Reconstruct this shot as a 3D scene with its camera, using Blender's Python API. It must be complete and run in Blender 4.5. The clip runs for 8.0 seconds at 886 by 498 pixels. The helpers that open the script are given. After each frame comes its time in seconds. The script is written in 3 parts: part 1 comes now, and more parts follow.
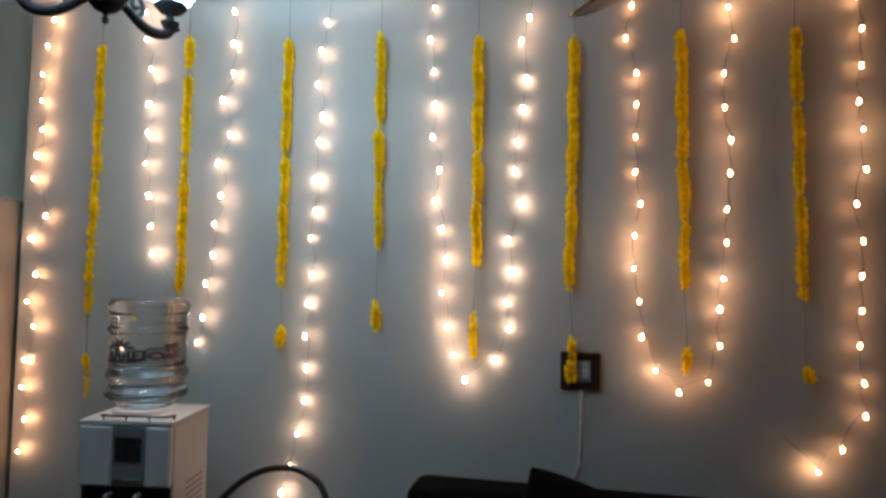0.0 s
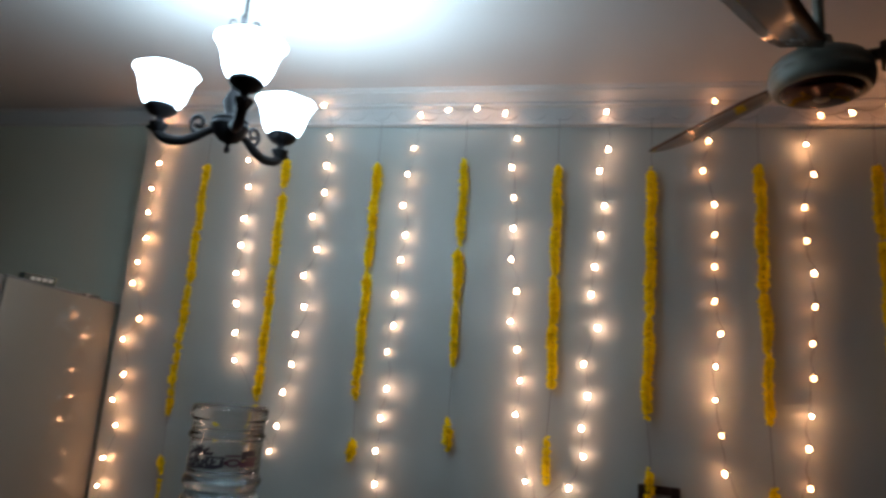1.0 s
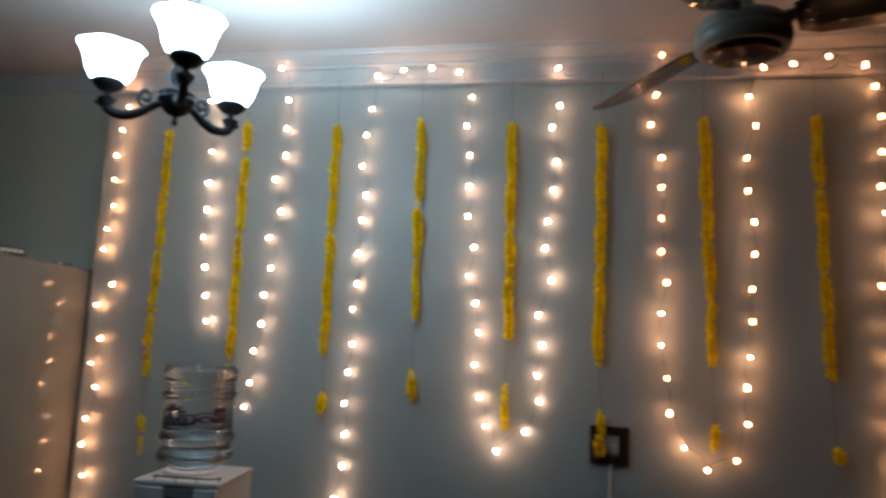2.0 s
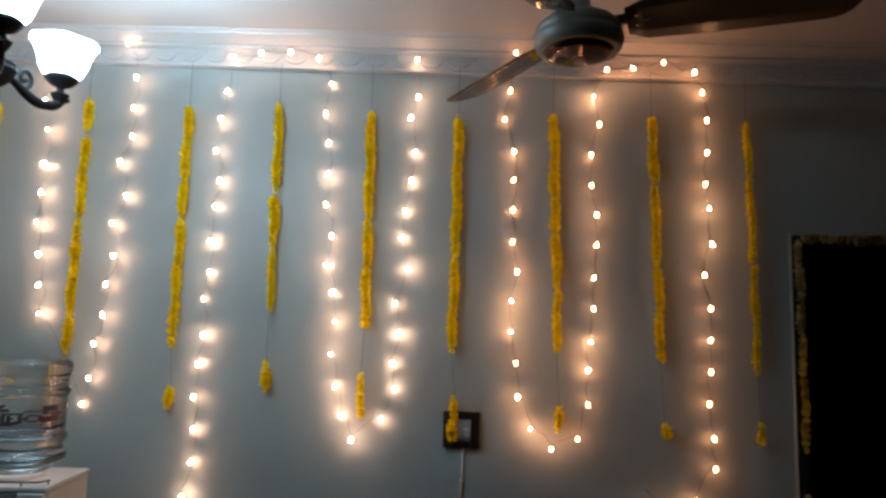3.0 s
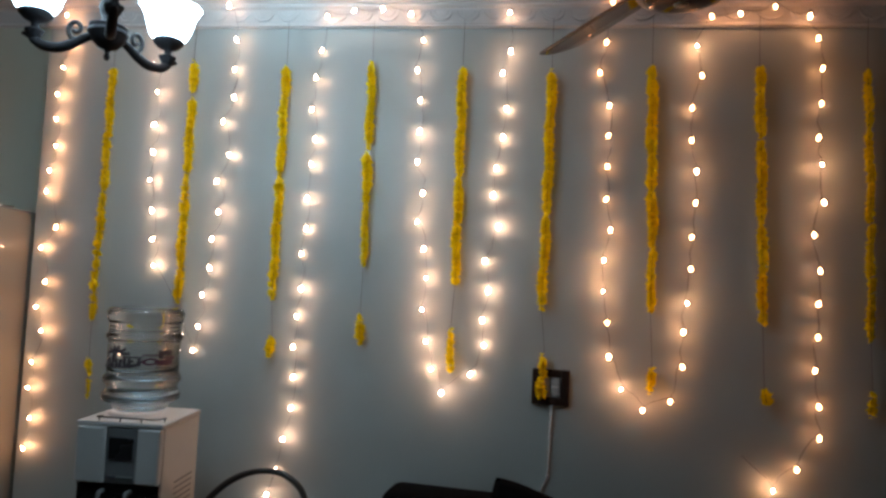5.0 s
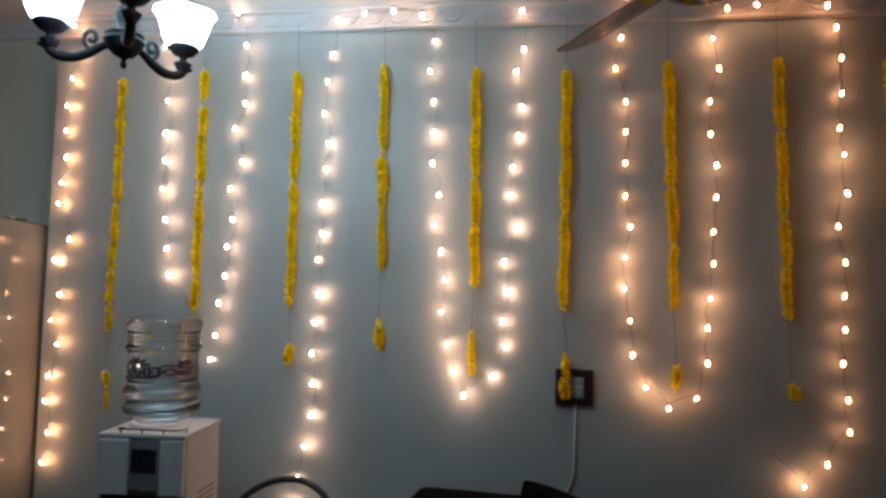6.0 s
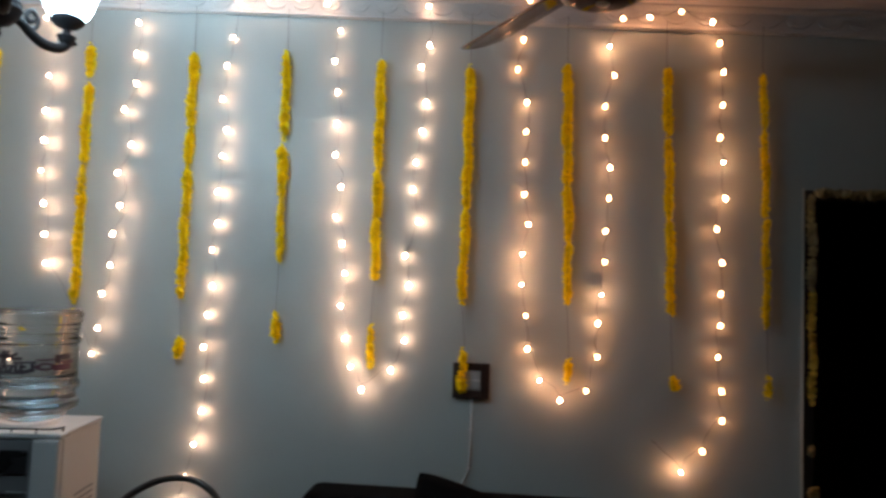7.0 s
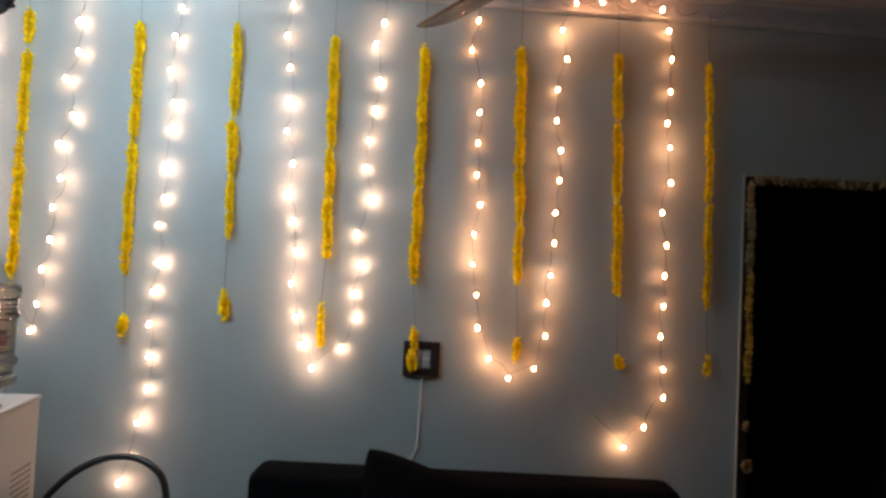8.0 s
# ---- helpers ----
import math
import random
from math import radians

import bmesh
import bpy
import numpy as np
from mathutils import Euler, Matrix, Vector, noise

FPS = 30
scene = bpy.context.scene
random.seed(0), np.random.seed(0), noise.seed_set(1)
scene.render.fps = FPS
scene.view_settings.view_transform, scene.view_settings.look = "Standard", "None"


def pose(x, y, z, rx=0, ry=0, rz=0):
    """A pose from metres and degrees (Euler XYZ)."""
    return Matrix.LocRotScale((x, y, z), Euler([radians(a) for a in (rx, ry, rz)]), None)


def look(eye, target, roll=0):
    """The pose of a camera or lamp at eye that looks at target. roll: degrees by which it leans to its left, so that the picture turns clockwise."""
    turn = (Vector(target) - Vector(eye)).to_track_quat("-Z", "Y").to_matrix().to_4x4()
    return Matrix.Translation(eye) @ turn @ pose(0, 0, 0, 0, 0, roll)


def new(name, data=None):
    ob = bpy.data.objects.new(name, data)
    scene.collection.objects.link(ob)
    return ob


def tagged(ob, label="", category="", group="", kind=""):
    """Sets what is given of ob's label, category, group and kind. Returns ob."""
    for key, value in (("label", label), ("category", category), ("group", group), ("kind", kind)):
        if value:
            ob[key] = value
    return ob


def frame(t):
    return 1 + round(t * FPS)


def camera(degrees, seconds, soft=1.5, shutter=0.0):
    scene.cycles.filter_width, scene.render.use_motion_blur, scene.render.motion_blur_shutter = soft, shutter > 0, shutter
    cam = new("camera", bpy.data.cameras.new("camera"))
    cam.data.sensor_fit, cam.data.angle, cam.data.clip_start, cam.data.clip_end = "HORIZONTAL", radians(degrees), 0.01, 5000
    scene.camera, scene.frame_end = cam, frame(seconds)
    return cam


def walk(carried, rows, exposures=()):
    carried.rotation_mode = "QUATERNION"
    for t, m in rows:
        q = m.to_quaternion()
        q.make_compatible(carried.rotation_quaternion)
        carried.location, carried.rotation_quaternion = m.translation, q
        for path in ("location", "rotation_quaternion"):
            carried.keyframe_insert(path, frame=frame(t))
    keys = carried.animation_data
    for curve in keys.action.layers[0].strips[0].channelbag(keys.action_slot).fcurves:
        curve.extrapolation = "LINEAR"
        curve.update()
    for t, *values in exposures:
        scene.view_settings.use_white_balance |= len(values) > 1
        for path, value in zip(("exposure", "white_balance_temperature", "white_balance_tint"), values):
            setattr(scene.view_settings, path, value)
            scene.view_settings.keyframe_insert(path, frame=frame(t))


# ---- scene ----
cam = camera(66.0, 8.0, soft=2.8, shutter=0.4)
PATH = [
    (0, (0.072, -2.646, 1.548), (-0.328, -0.688, 1.633), 1.4),
    (0.5, (0.065, -2.677, 1.529), (-0.384, -0.748, 1.802), 1.2),
    (0.8, (0.06, -2.72, 1.588), (-0.437, -0.819, 1.965), 2.5),
    (1, (0.011, -2.724, 1.574), (-0.558, -0.848, 1.969), 4.4),
    (1.3, (0.019, -2.757, 1.583), (-0.772, -0.951, 1.92), 3.8),
    (1.5, (0.067, -2.769, 1.587), (-0.758, -0.981, 1.935), 3.6),
    (1.7, (0.121, -2.775, 1.577), (-0.617, -0.949, 1.926), 4.4),
    (2, (0.158, -2.778, 1.607), (-0.381, -0.868, 1.855), 2.4),
    (2.2, (0.19, -2.763, 1.589), (-0.226, -0.824, 1.852), 2.9),
    (3.3, (0.271, -2.77, 1.589), (0.17, -0.787, 1.828), 1.2),
    (3.5, (0.295, -2.784, 1.566), (0.252, -0.801, 1.818), 1.3),
    (4, (0.272, -2.788, 1.562), (0.074, -0.814, 1.817), 2.3),
    (4.5, (0.252, -2.78, 1.567), (-0.121, -0.824, 1.759), 2.5),
    (4.7, (0.254, -2.773, 1.58), (-0.175, -0.824, 1.709), 3.4),
    (5.8, (0.177, -2.754, 1.578), (-0.306, -0.816, 1.69), 1.2),
    (6, (0.174, -2.754, 1.576), (-0.28, -0.81, 1.699), 1.3),
    (6.5, (0.159, -2.755, 1.571), (-0.214, -0.793, 1.674), 2.5),
    (7, (0.177, -2.752, 1.569), (0.006, -0.763, 1.688), 2.1),
    (7.5, (0.176, -2.772, 1.556), (0.168, -0.774, 1.633), 2.5),
    (8, (0.177, -2.762, 1.547), (0.149, -0.764, 1.627), 2.7),
]
walk(cam, [(t, look(eye, target, roll)) for t, eye, target, roll in PATH],
     [(0.0, -0.04), (0.5, -0.16), (1.0, -0.62), (1.5, -0.58), (2.0, -0.58), (2.8, -0.22), (3.5, -0.02), (4.5, -0.14), (6.0, -0.2), (7.0, 0.03), (8.0, 0.36)])

# ---- world: night outside, a closed lamp-lit room ----
world = bpy.data.worlds.new("night")
scene.world = world
world.use_nodes = True
world.node_tree.nodes["Background"].inputs[0].default_value = (0.02, 0.025, 0.04, 1)
world.node_tree.nodes["Background"].inputs[1].default_value = 0.1

LAMP_STRENGTH = 71.5
BULB_STRENGTH = 119.0


# ---- materials ----
def mat(name, color, rough=0.6, metal=0.0, vary=0.08, scale=6.0, fine=90.0, bump=0.1, dist=0.002, island=0.0, spec=0.5, coat=0.0):
    """A painted, woven or metal surface with variation at two scales."""
    m = bpy.data.materials.new(name)
    m.use_nodes = True
    n, l = m.node_tree.nodes, m.node_tree.links
    b = n["Principled BSDF"]
    b.inputs["Metallic"].default_value = metal
    b.inputs["Specular IOR Level"].default_value = spec
    b.inputs["Coat Weight"].default_value = coat
    tc = n.new("ShaderNodeTexCoord")
    big, small = n.new("ShaderNodeTexNoise"), n.new("ShaderNodeTexNoise")
    big.inputs["Scale"].default_value, small.inputs["Scale"].default_value = scale, fine
    big.inputs["Detail"].default_value, small.inputs["Detail"].default_value = 4, 3
    l.new(tc.outputs["Object"], big.inputs["Vector"])
    l.new(tc.outputs["Object"], small.inputs["Vector"])
    mix = n.new("ShaderNodeMixRGB")
    mix.inputs[1].default_value = tuple(c * (1 - vary) for c in color) + (1,)
    mix.inputs[2].default_value = tuple(min(1, c * (1 + vary)) for c in color) + (1,)
    half = n.new("ShaderNodeMath")
    half.operation = "MULTIPLY_ADD"
    half.inputs[1].default_value, half.inputs[2].default_value = 0.35, 0.0
    l.new(small.outputs["Fac"], half.inputs[0])
    add = n.new("ShaderNodeMath")
    add.operation = "MULTIPLY_ADD"
    add.inputs[1].default_value = 0.65
    l.new(big.outputs["Fac"], add.inputs[0])
    l.new(half.outputs[0], add.inputs[2])
    l.new(add.outputs[0], mix.inputs[0])
    out = mix.outputs[0]
    if island:
        geo = n.new("ShaderNodeNewGeometry")
        hsv = n.new("ShaderNodeHueSaturation")
        val = n.new("ShaderNodeMapRange")
        val.inputs["To Min"].default_value, val.inputs["To Max"].default_value = 1 - island, 1 + island
        l.new(geo.outputs["Random Per Island"], val.inputs["Value"])
        l.new(val.outputs[0], hsv.inputs["Value"])
        l.new(out, hsv.inputs["Color"])
        out = hsv.outputs[0]
    l.new(out, b.inputs["Base Color"])
    rr = n.new("ShaderNodeMapRange")
    rr.inputs["To Min"].default_value, rr.inputs["To Max"].default_value = max(0, rough - 0.07), min(1, rough + 0.07)
    l.new(big.outputs["Fac"], rr.inputs["Value"])
    l.new(rr.outputs[0], b.inputs["Roughness"])
    if bump:
        bp = n.new("ShaderNodeBump")
        bp.inputs["Strength"].default_value, bp.inputs["Distance"].default_value = bump, dist
        l.new(small.outputs["Fac"], bp.inputs["Height"])
        l.new(bp.outputs[0], b.inputs["Normal"])
    return m


def glow(name, color, strength):
    m = bpy.data.materials.new(name)
    m.use_nodes = True
    b = m.node_tree.nodes["Principled BSDF"]
    b.inputs["Base Color"].default_value = (0.8, 0.8, 0.8, 1)
    b.inputs["Roughness"].default_value = 0.3
    b.inputs["Emission Color"].default_value = color + (1,)
    b.inputs["Emission Strength"].default_value = strength
    return m


def clear(name, color, rough, ior):
    """Clear plastic or water: seen through, bent at its curves."""
    m = bpy.data.materials.new(name)
    m.use_nodes = True
    b = m.node_tree.nodes["Principled BSDF"]
    b.inputs["Base Color"].default_value = color + (1,)
    b.inputs["Roughness"].default_value = rough
    b.inputs["IOR"].default_value = ior
    b.inputs["Transmission Weight"].default_value = 1.0
    return m


def petal(name, color, island):
    """Crepe paper: matt, and some light comes through."""
    m = mat(name, color, rough=0.75, vary=0.12, scale=30, fine=220, bump=0.3, island=island, spec=0.2)
    n, l = m.node_tree.nodes, m.node_tree.links
    b, out = n["Principled BSDF"], n["Material Output"]
    tr, mix = n.new("ShaderNodeBsdfTranslucent"), n.new("ShaderNodeMixShader")
    mix.inputs[0].default_value = 0.6
    l.new(b.inputs["Base Color"].links[0].from_socket, tr.inputs[0])
    l.new(b.outputs[0], mix.inputs[1])
    l.new(tr.outputs[0], mix.inputs[2])
    l.new(mix.outputs[0], out.inputs["Surface"])
    return m


M_WALL = mat("wall_paint", (0.352, 0.376, 0.358), rough=0.5, vary=0.10, scale=3.0, fine=140, bump=0.12, dist=0.0015)
# One paint, two tones: recess lifted, west wall dimmed because it faces the lamp.
M_SIDE_LIFTED = mat("side_wall_paint_lifted", (0.52, 0.53, 0.44), rough=0.6, vary=0.05, scale=2.0, fine=140, bump=0.12, dist=0.0015)
M_WEST_DIMMED = mat("cream_wall_paint_dimmed", (0.31, 0.315, 0.235), rough=0.6, vary=0.08, scale=2.0, fine=140, bump=0.12, dist=0.0015)
# Unseen east and south walls kept near-black to cut bounced lamp light.
M_REAR_LOW_BOUNCE = mat("rear_wall_low_bounce_paint", (0.085, 0.072, 0.056), rough=0.7, vary=0.06, scale=2.0, fine=140, bump=0.12, dist=0.0015)
M_CEIL = mat("ceiling_paint", (0.48, 0.44, 0.415), rough=0.7, vary=0.04, scale=1.5, fine=120, bump=0.1, dist=0.001)
M_CORNICE = mat("plaster_cornice", (0.48, 0.46, 0.44), rough=0.42, vary=0.05, scale=7, fine=150, bump=0.1, dist=0.001)
# Floor is out of view; tone darkened so little lamp light bounces up.
M_FLOOR = mat("floor_tile", (0.060, 0.050, 0.042), rough=0.3, vary=0.12, scale=3, fine=60, bump=0.03)
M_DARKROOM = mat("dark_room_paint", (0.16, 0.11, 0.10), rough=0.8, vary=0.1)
M_TRIM = mat("white_door_trim", (0.45, 0.42, 0.36), rough=0.45, vary=0.06, scale=9)
M_DOORWOOD = mat("dark_door_wood", (0.022, 0.013, 0.010), rough=0.5, vary=0.3, scale=14, fine=60)
M_PETAL = petal("yellow_petal", (0.98, 0.79, 0.018), 0.10)
M_PALE = petal("faded_cream_petal", (0.62, 0.55, 0.34), 0.3)
M_PALEYEL = petal("pale_yellow_petal", (0.78, 0.62, 0.16), 0.3)
M_THREAD = mat("brown_thread", (0.10, 0.07, 0.05), rough=0.8, vary=0.1, bump=0)
M_WIRE = mat("dark_string_wire", (0.06, 0.05, 0.04), rough=0.45, vary=0.1, bump=0)
M_SOCKET = mat("bulb_socket", (0.20, 0.19, 0.16), rough=0.4, vary=0.1, bump=0)
M_BULB = glow("warm_bulb", (1.0, 0.60, 0.40), BULB_STRENGTH * 0.8)
M_BULB_DIM = glow("warm_bulb_small", (1.0, 0.60, 0.40), BULB_STRENGTH * 0.3)
M_BULB_BIG = glow("warm_bulb_bright", (1.0, 0.61, 0.42), BULB_STRENGTH * 1.25)
M_BULB_HOT = glow("warm_bulb_small_hot", (1.0, 0.58, 0.38), BULB_STRENGTH * 4.4)
M_AMBER = glow("amber_bulb", (1.0, 0.42, 0.18), BULB_STRENGTH * 0.42)
M_AMBER_DIM = glow("amber_bulb_small", (1.0, 0.48, 0.24), BULB_STRENGTH * 0.32)
M_AMBER_BIG = glow("amber_bulb_bright", (1.0, 0.45, 0.21), BULB_STRENGTH * 0.75)
M_AMBER_HOT = glow("amber_bulb_small_hot", (1.0, 0.48, 0.24), BULB_STRENGTH * 4.7)
M_SHADE = glow("lit_opal_glass", (0.595, 0.865, 1.07), LAMP_STRENGTH * 0.48)
M_LAMPBULB = glow("cool_lamp_bulb", (0.595, 0.865, 1.07), LAMP_STRENGTH * 21.5)
M_IRON = mat("dark_bronze_iron", (0.016, 0.015, 0.017), rough=0.75, metal=0.15, spec=0.2, vary=0.35, scale=40, fine=160, bump=0.25)
M_CAST = mat("brushed_silver_highlight", (0.026, 0.024, 0.025), rough=0.7, metal=0.2, spec=0.25, vary=0.3, scale=40, fine=160, bump=0.25)
M_FANBODY = mat("fan_enamel", (0.19, 0.195, 0.165), rough=0.32, vary=0.08, scale=10, bump=0.04)
M_FANBLADE = mat("fan_blade_brown", (0.11, 0.072, 0.05), rough=0.11, vary=0.15, scale=12, fine=60, bump=0.02, coat=0.2)
M_FANCAP = mat("fan_dark_chrome", (0.05, 0.016, 0.011), rough=0.04, metal=0.6, vary=0.2, scale=20, bump=0.02)
M_WHITEPLASTIC = mat("white_plastic", (0.42, 0.42, 0.41), rough=0.38, vary=0.04, scale=8, bump=0.04)
M_GREYPLASTIC = mat("grey_plastic", (0.13, 0.135, 0.14), rough=0.4, vary=0.08, scale=14, bump=0.05)
M_BLACKPLASTIC = mat("black_plastic", (0.012, 0.012, 0.013), rough=0.28, vary=0.15, scale=14, bump=0.03)
M_CHROME = mat("chrome", (0.45, 0.45, 0.46), rough=0.15, metal=1.0, vary=0.05, bump=0)
M_BOTTLE = clear("clear_water_bottle", (0.92, 0.92, 0.915), 0.025, 1.42)
M_WATER = clear("water", (0.52, 0.60, 0.64), 0.13, 1.12)
M_PRINT = mat("dark_print", (0.03, 0.02, 0.03), rough=0.6, vary=0.1, bump=0)
M_PRINTRED = mat("plum_print", (0.065, 0.018, 0.035), rough=0.6, vary=0.1, bump=0)
M_FRIDGE = mat("fridge_grey_enamel", (0.19, 0.188, 0.165), rough=0.2, metal=0.1, vary=0.06, scale=3, fine=300, bump=0.02)
M_FRIDGESIDE = mat("fridge_side_enamel", (0.20, 0.19, 0.16), spec=0.32, rough=0.12, vary=0.04, scale=3, fine=260, bump=0.03, dist=0.0006)
M_SILVER = mat("silver_edge", (0.13, 0.14, 0.14), rough=0.28, metal=0.35, vary=0.06, bump=0.02)
M_RED = mat("red_card", (0.42, 0.045, 0.03), rough=0.5, vary=0.12)
M_WHITECARD = mat("white_card", (0.62, 0.60, 0.56), rough=0.6, vary=0.1)
M_GREENCARD = mat("dark_green_card", (0.03, 0.045, 0.035), rough=0.5, vary=0.2)
M_SOFA = mat("black_sofa_fabric", (0.0040, 0.0042, 0.0045), rough=0.95, vary=0.2, scale=9, fine=260, bump=0.35, spec=0.02)
M_CUSHION = mat("black_cushion", (0.003, 0.003, 0.0033), rough=0.95, vary=0.2, scale=9, fine=260, bump=0.35, spec=0.02)
M_RUBBER = mat("black_tube", (0.02, 0.019, 0.018), rough=0.4, vary=0.15, bump=0.05)
M_CURTAIN = mat("brown_gold_curtain", (0.16, 0.085, 0.02), rough=0.7, vary=0.2, scale=8, fine=180, bump=0.3)
M_SWITCHFRAME = mat("dark_brown_switch_frame", (0.028, 0.016, 0.013), rough=0.3, vary=0.15, scale=20, bump=0.03)
M_SWITCH = mat("pale_switch_plate", (0.36, 0.35, 0.34), rough=0.35, vary=0.05, bump=0.03)
M_CABLE = mat("white_cable_trunking", (0.46, 0.47, 0.47), rough=0.5, vary=0.06, scale=20, bump=0.05)


# ---- mesh helpers ----
def part(name, bm, material, parent, label="", smooth=False):
    """One mesh object under a thing or a part."""
    me = bpy.data.meshes.new(name)
    bmesh.ops.recalc_face_normals(bm, faces=bm.faces)
    if smooth:
        for f in bm.faces:
            f.smooth = True
    bm.to_mesh(me)
    bm.free()
    me.materials.append(material)
    ob = new(name, me)
    if parent is not None:
        ob.parent = parent
    return tagged(ob, label)


def thing(name, place, label, category, group="", kind="", turn=0.0):
    ob = new(name)
    ob.empty_display_size = 0.05
    ob.matrix_basis = pose(*place, 0, 0, turn)
    return tagged(ob, label, category, group, kind)


def box(x0, x1, y0, y1, z0, z1, bevel=0.0, bm=None, seg=2):
    bm = bm or bmesh.new()
    one = bmesh.new()
    bmesh.ops.create_cube(one, size=1)
    bmesh.ops.transform(one, matrix=Matrix.Translation(((x0 + x1) / 2, (y0 + y1) / 2, (z0 + z1) / 2)) @ Matrix.Diagonal((x1 - x0, y1 - y0, z1 - z0, 1)), verts=one.verts)
    if bevel:
        bmesh.ops.bevel(one, geom=one.edges[:], offset=bevel, segments=seg, profile=0.5, affect="EDGES")
    return merge(bm, one)


def merge(bm, other):
    me = bpy.data.meshes.new("tmp")
    other.to_mesh(me)
    other.free()
    bm.from_mesh(me)
    bpy.data.meshes.remove(me)
    return bm


def tube(points, radius, sides=6, bm=None, caps=True):
    """A tube along points; radius is a number or one per point."""
    bm = bm or bmesh.new()
    pts = [Vector(p) for p in points]
    radii = radius if isinstance(radius, (list, tuple)) else [radius] * len(pts)
    rings, ref = [], None
    for i, p in enumerate(pts):
        d = (pts[min(i + 1, len(pts) - 1)] - pts[max(i - 1, 0)]).normalized()
        if ref is None:
            ref = d.orthogonal().normalized()
        ref = (ref - d * ref.dot(d))
        ref = ref.normalized() if ref.length > 1e-6 else d.orthogonal().normalized()
        side = d.cross(ref)
        rings.append([bm.verts.new(p + radii[i] * (math.cos(a) * ref + math.sin(a) * side)) for a in (2 * math.pi * k / sides for k in range(sides))])
    for a, b in zip(rings, rings[1:]):
        for k in range(sides):
            bm.faces.new((a[k], a[(k + 1) % sides], b[(k + 1) % sides], b[k]))
    if caps:
        bm.faces.new(rings[0][::-1])
        bm.faces.new(rings[-1])
    return bm


def lathe(profile, sides=24, at=(0, 0, 0), bm=None, closed=False):
    """A profile of (radius, height) turned round the upright axis."""
    bm = bm or bmesh.new()
    c = Vector(at)
    rings = []
    for r, z in profile:
        if r < 1e-5:
            rings.append([bm.verts.new(c + Vector((0, 0, z)))])
        else:
            rings.append([bm.verts.new(c + Vector((r * math.cos(2 * math.pi * k / sides), r * math.sin(2 * math.pi * k / sides), z))) for k in range(sides)])
    pairs = list(zip(rings, rings[1:])) + ([(rings[-1], rings[0])] if closed else [])
    for a, b in pairs:
        for k in range(sides):
            j = (k + 1) % sides
            if len(a) == 1 and len(b) > 1:
                bm.faces.new((a[0], b[j], b[k]))
            elif len(b) == 1 and len(a) > 1:
                bm.faces.new((a[k], a[j], b[0]))
            elif len(a) > 1:
                bm.faces.new((a[k], a[j], b[j], b[k]))
    return bm


def curve(points, steps=6):
    """A smooth line through the points."""
    p = [Vector(q) for q in points]
    p = [2 * p[0] - p[1]] + p + [2 * p[-1] - p[-2]]
    out = []
    for i in range(1, len(p) - 2):
        a, b, c, d = p[i - 1:i + 3]
        for k in range(steps):
            t = k / steps
            out.append(0.5 * (2 * b + (c - a) * t + (2 * a - 5 * b + 4 * c - d) * t * t + (3 * b - a - 3 * c + d) * t ** 3))
    return out + [p[-2]]


def ridge(profile, x0, x1, bm=None):
    """A profile of (y, z) drawn along x."""
    bm = bm or bmesh.new()
    ends = [[bm.verts.new((x, y, z)) for y, z in profile] for x in (x0, x1)]
    n = len(profile)
    for k in range(n):
        j = (k + 1) % n
        bm.faces.new((ends[0][k], ends[0][j], ends[1][j], ends[1][k]))
    bm.faces.new(ends[0][::-1])
    bm.faces.new(ends[1])
    return bm


# ---- the room ----
WALL_LEFT, WALL_END, SET_BACK, LEFT_WALL, RIGHT_WALL, REAR = -2.42, 3.6, 0.10, -3.56, 3.6, -6.0
DOOR_L, DOOR_R, DOOR_TOP = 1.345, 2.25, 2.008
SLOPE = 2.1      # the old ceiling falls a little towards the door
CORNICE_Z = 2.668


def structure(name, bm, material, label, category, parent=None):
    return tagged(part(name, bm, material, parent, label), label, category, kind="structure")


structure("floor", box(LEFT_WALL - 0.2, RIGHT_WALL + 0.2, REAR - 0.2, 2.2, -0.1, 0.0), M_FLOOR, "plain tiled floor of the room, darkened to cut bounce light", "floor")
north = structure("wall_north", box(WALL_LEFT, DOOR_L, 0, 0.25, 0, 3.1), M_WALL, "pale blue-grey painted wall hung with lights and garlands", "wall")
structure("wall_north_recess", box(LEFT_WALL, WALL_LEFT, SET_BACK, 0.25, 0, 3.1), M_SIDE_LIFTED, "plain painted wall set back behind the fridge", "wall")
structure("wall_over_door", box(DOOR_L, DOOR_R, 0, 0.25, DOOR_TOP, 3.1), M_WALL, "plain painted wall over the doorway", "wall")
structure("wall_beside_door", box(DOOR_R, WALL_END, 0, 0.25, 0, 3.1), M_WALL, "plain painted wall beside the doorway", "wall")
structure("wall_west", box(LEFT_WALL - 0.2, LEFT_WALL, REAR, 0.25, 0, 3.1), M_WEST_DIMMED, "plain side wall, colour darkened against the lamp light", "wall")
# Both out of view; their dark colour keeps bounce off the lit wall.
structure("wall_east", box(RIGHT_WALL, RIGHT_WALL + 0.2, REAR, 0.25, 0, 3.1), M_REAR_LOW_BOUNCE, "plain side wall, colour darkened against the lamp light", "wall")
structure("wall_south", box(LEFT_WALL - 0.2, RIGHT_WALL + 0.2, REAR - 0.2, REAR, 0, 3.1), M_REAR_LOW_BOUNCE, "plain unseen wall behind, darkened to cut bounce light", "wall")
